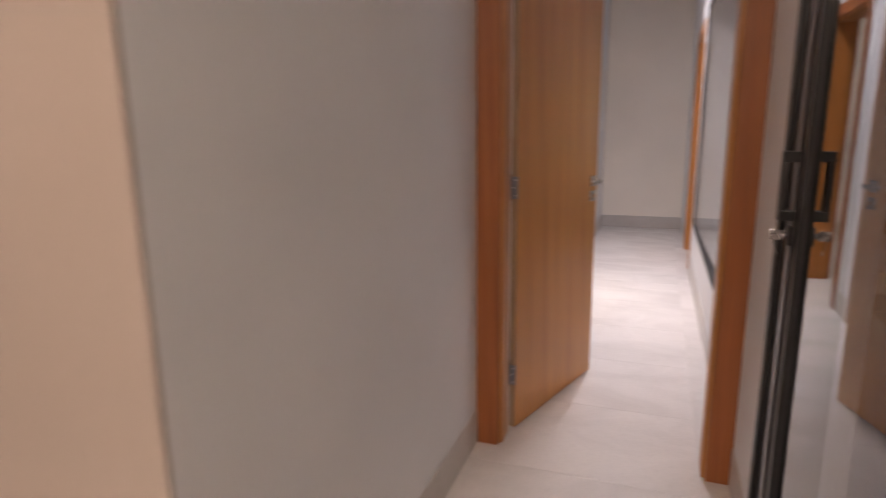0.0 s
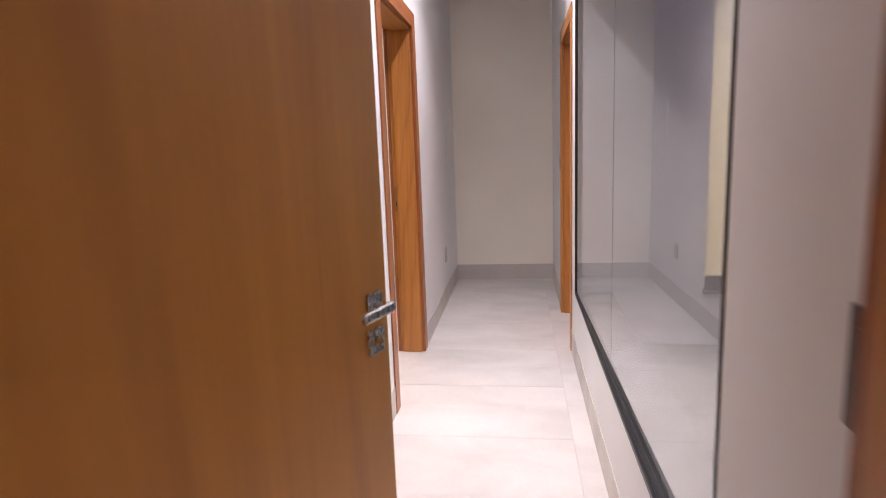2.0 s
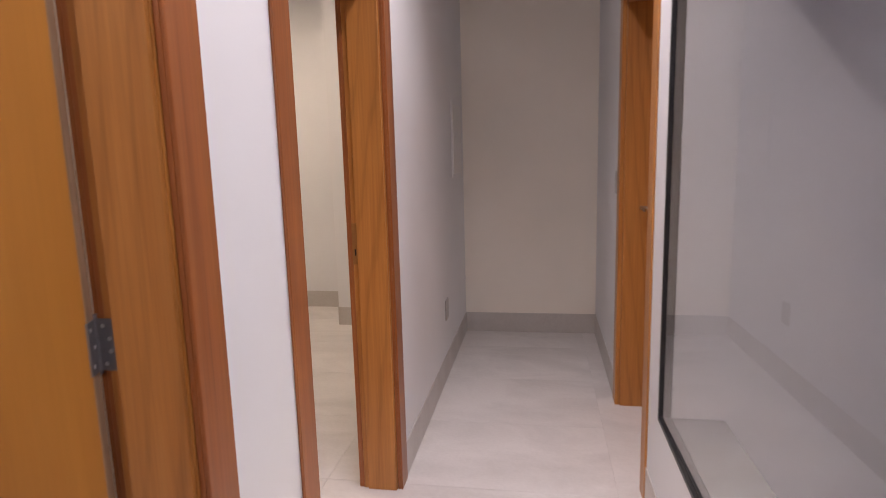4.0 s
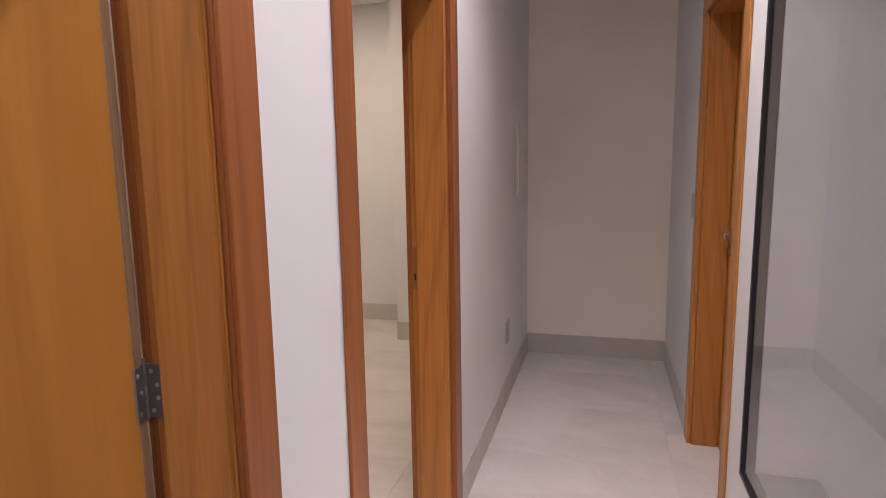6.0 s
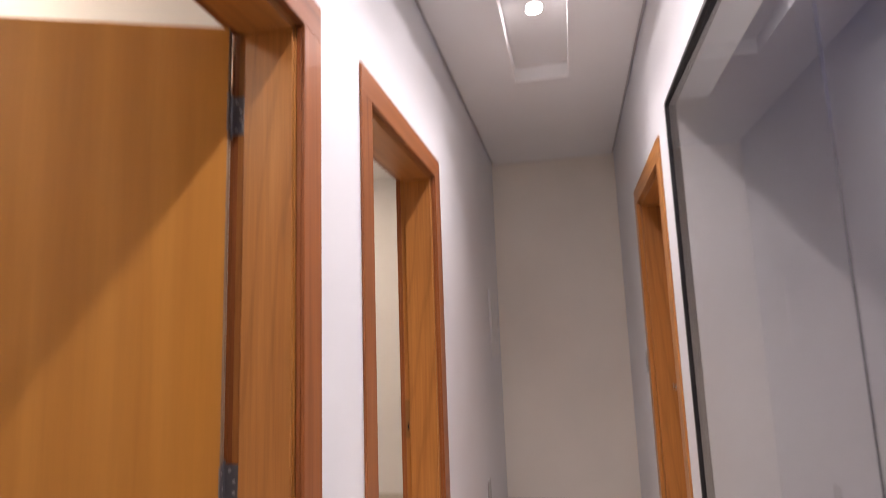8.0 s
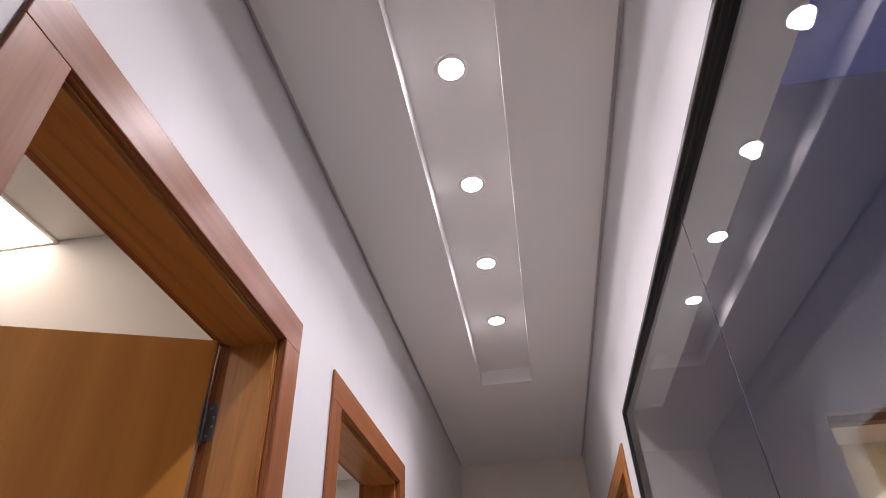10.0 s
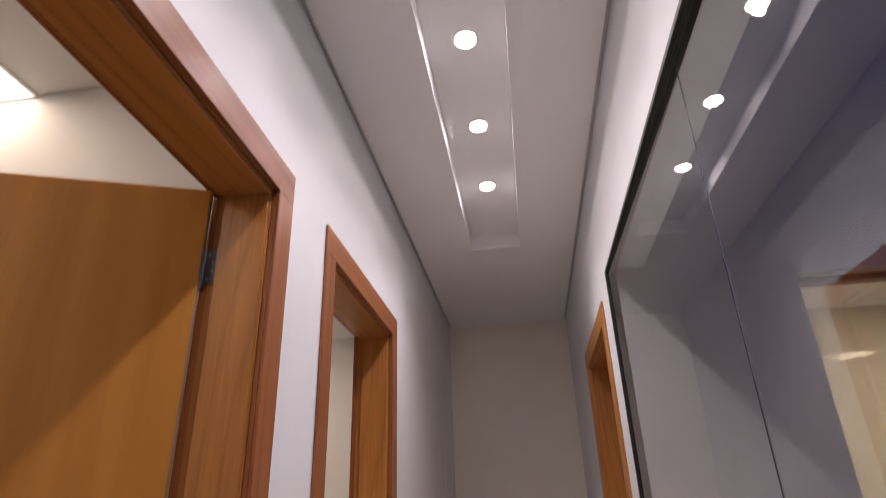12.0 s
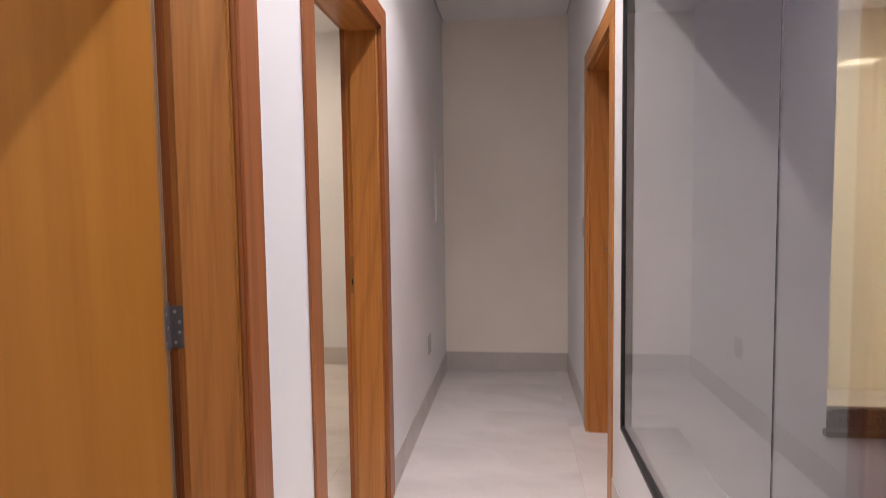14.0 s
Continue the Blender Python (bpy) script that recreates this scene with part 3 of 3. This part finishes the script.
bmesh.ops.create_grid(bm, x_segments=60, y_segments=60, size=0.5)
for v in bm.verts:
    v.co = Vector((PX0 + 0.02 + (v.co.x + 0.5) * (PX1 - PX0 - 0.04), PY0 + 0.02 + (v.co.y + 0.5) * (PY1 - PY0 - 0.04), COURT_Z - 0.014))
    v.co.z += 0.0035 * noise.noise(Vector((v.co.x * 5, v.co.y * 7, 0.3))) + 0.0014 * noise.noise(Vector((v.co.x * 14, v.co.y * 18, 4.3)))
wt = part("water", bm, WATER, pool, "dark rippled water")
for p in wt.data.polygons:
    p.use_smooth = True
cw = thing("window_2", pose(0, 0, 0), "wide window above a dark granite sill", "window", "structure")
X2, X3 = 1.715, 3.50
part("window_sill", boxes((X2 - 0.012, X3 + 0.012, COURT_Y - 0.03, COURT_Y + T + 0.02, 0.435, 0.460), bevel=0.003), GRANITE, cw, "polished dark granite sill")
part("upstand", boxes((X2, X3, COURT_Y + 0.012, COURT_Y + 0.045, 0.460, 0.532), bevel=0.003), GRANITE, cw, "dark granite upstand")
part("frame", boxes((X2, X3, COURT_Y + 0.05, COURT_Y + 0.11, 0.46, 0.50), bevel=0.003), BLACK, cw)
part("frame", boxes((X2, X3, COURT_Y + 0.05, COURT_Y + 0.11, 2.115, 2.145), bevel=0.003), BLACK, cw)
part("frame", boxes((X3 - 0.04, X3, COURT_Y + 0.05, COURT_Y + 0.11, 0.50, 2.115), bevel=0.003), BLACK, cw)
pn = part("pane", boxes((X2 + 0.002, X3 - 0.038, COURT_Y + 0.076, COURT_Y + 0.084, 0.495, 2.12)), GLASS, cw, "clear glass pane")
pn.visible_shadow = False

# ---------------- skirting ----------------
SK_H, SK_T = 0.148, 0.005


def skirting(name, *rows):
    return tagged(part(name, boxes(*rows, bevel=0.0015), SKIRT), "grey porcelain tile skirting", "baseboard", kind="structure")


CO = CASING_W
skirting("baseboard_west", (0, SK_T, SOUTH1, D1[0] - CO, 0, SK_H), (0, SK_T, D1[1] + CO, D2[0] - CO, 0, SK_H), (0, SK_T, D2[1] + CO, END, 0, SK_H),
         (0, SK_T, -2.20, SOUTH0, 0, SK_H))
skirting("baseboard_east", (W - SK_T, W, SOUTH1, D3[0] - CO, 0, SK_H), (W - SK_T, W, D3[1] + CO, END, 0, SK_H), (W - SK_T, W, SLIDE_Y1, SOUTH0, 0, SK_H))
skirting("baseboard_north", (SK_T, W - SK_T, END - SK_T, END, 0, SK_H))
skirting("baseboard_suite", (-3.6, -1.05 - SK_T, 5.64 - SK_T, 5.64, 0, SK_H), (-1.05 - SK_T, -1.05, 5.09 - SK_T, 5.64 - SK_T, 0, SK_H), (-1.05, -T, 5.09 - SK_T, 5.09, 0, SK_H))

# ---------------- small fittings ----------------


def plate(name, x, y, z, side, wy, hz, mat, label, category, modules, mmat):
    """A cover plate on a wall of the hall; side +1 faces +x."""
    o = thing(name, pose(x, y, z), label, category)
    s = side
    lo, hi = sorted((0, s * 0.008))
    part("cover", boxes((lo, hi, -wy / 2, wy / 2, -hz / 2, hz / 2), bevel=0.003), mat, o)
    lo, hi = sorted((s * 0.008, s * 0.011))
    for k in range(modules):
        zz = (k - (modules - 1) / 2) * 0.030
        part("module", boxes((lo, hi, -wy * 0.3, wy * 0.3, zz - 0.0135, zz + 0.0135), bevel=0.0012), mmat, o)
    return o


plate("wall_outlet", 0, 4.07, 0.425, 1, 0.10, 0.125, PLATE_GREY, "grey plastic wall outlet low on the wall", "outlet", 1, PLATE_GREY)
plate("light_switch", W, 3.895, 1.18, -1, 0.075, 0.12, PLATE_GREY, "grey plastic light switch beside the closed door", "light switch", 2, PLATE_GREY)
plate("light_switch", W, -0.345, 1.106, -1, 0.078, 0.125, PLATE_BLACK, "black triple light switch by the hall entrance", "light switch", 3, PLATE_BLACK)
db = thing("distribution_board", pose(0, 4.64, 1.445), "flush white distribution board cover on the wall", "electrical panel")
part("frame", boxes((0, 0.006, -0.20, 0.20, -0.245, 0.245), bevel=0.003), WALL, db)
part("cover_door", boxes((0.006, 0.012, -0.18, 0.18, -0.225, 0.225), bevel=0.003), PLATE, db)
part("latch", boxes((0.012, 0.018, 0.135, 0.155, -0.02, 0.05), bevel=0.002), PLATE, db)

# ---------------- floor ----------------
fl = tagged(part("floor", boxes((-4.0, W + T, -6.0, 6.0, -0.12, -0.003), (W + T, 5.5, COURT_Y + T, 4.7, -0.12, -0.003)), GROUT), "pale cement-look porcelain tile floor", "floor", kind="structure")
TX, TY = 1.20, 0.60
tile_mesh = mesh_of("tile", boxes((-TX / 2 + 0.0008, TX / 2 - 0.0008, -TY / 2 + 0.0008, TY / 2 - 0.0008, -0.008, 0.0), bevel=0.0006), TILE)
for i in range(-3, 2):
    for j in range(-14, 7):
        x, y = 0.27 + i * TX, 1.95 + j * TY
        if x > 1.0 and y > -5:
            continue
        ob = new("tile", tile_mesh)
        ob.location = (x, y, 0)
        ob.parent = fl
part("tile_cut", boxes((0.8708, W + T, -6.0, 5.1, -0.008, -0.0002)), TILE, fl)
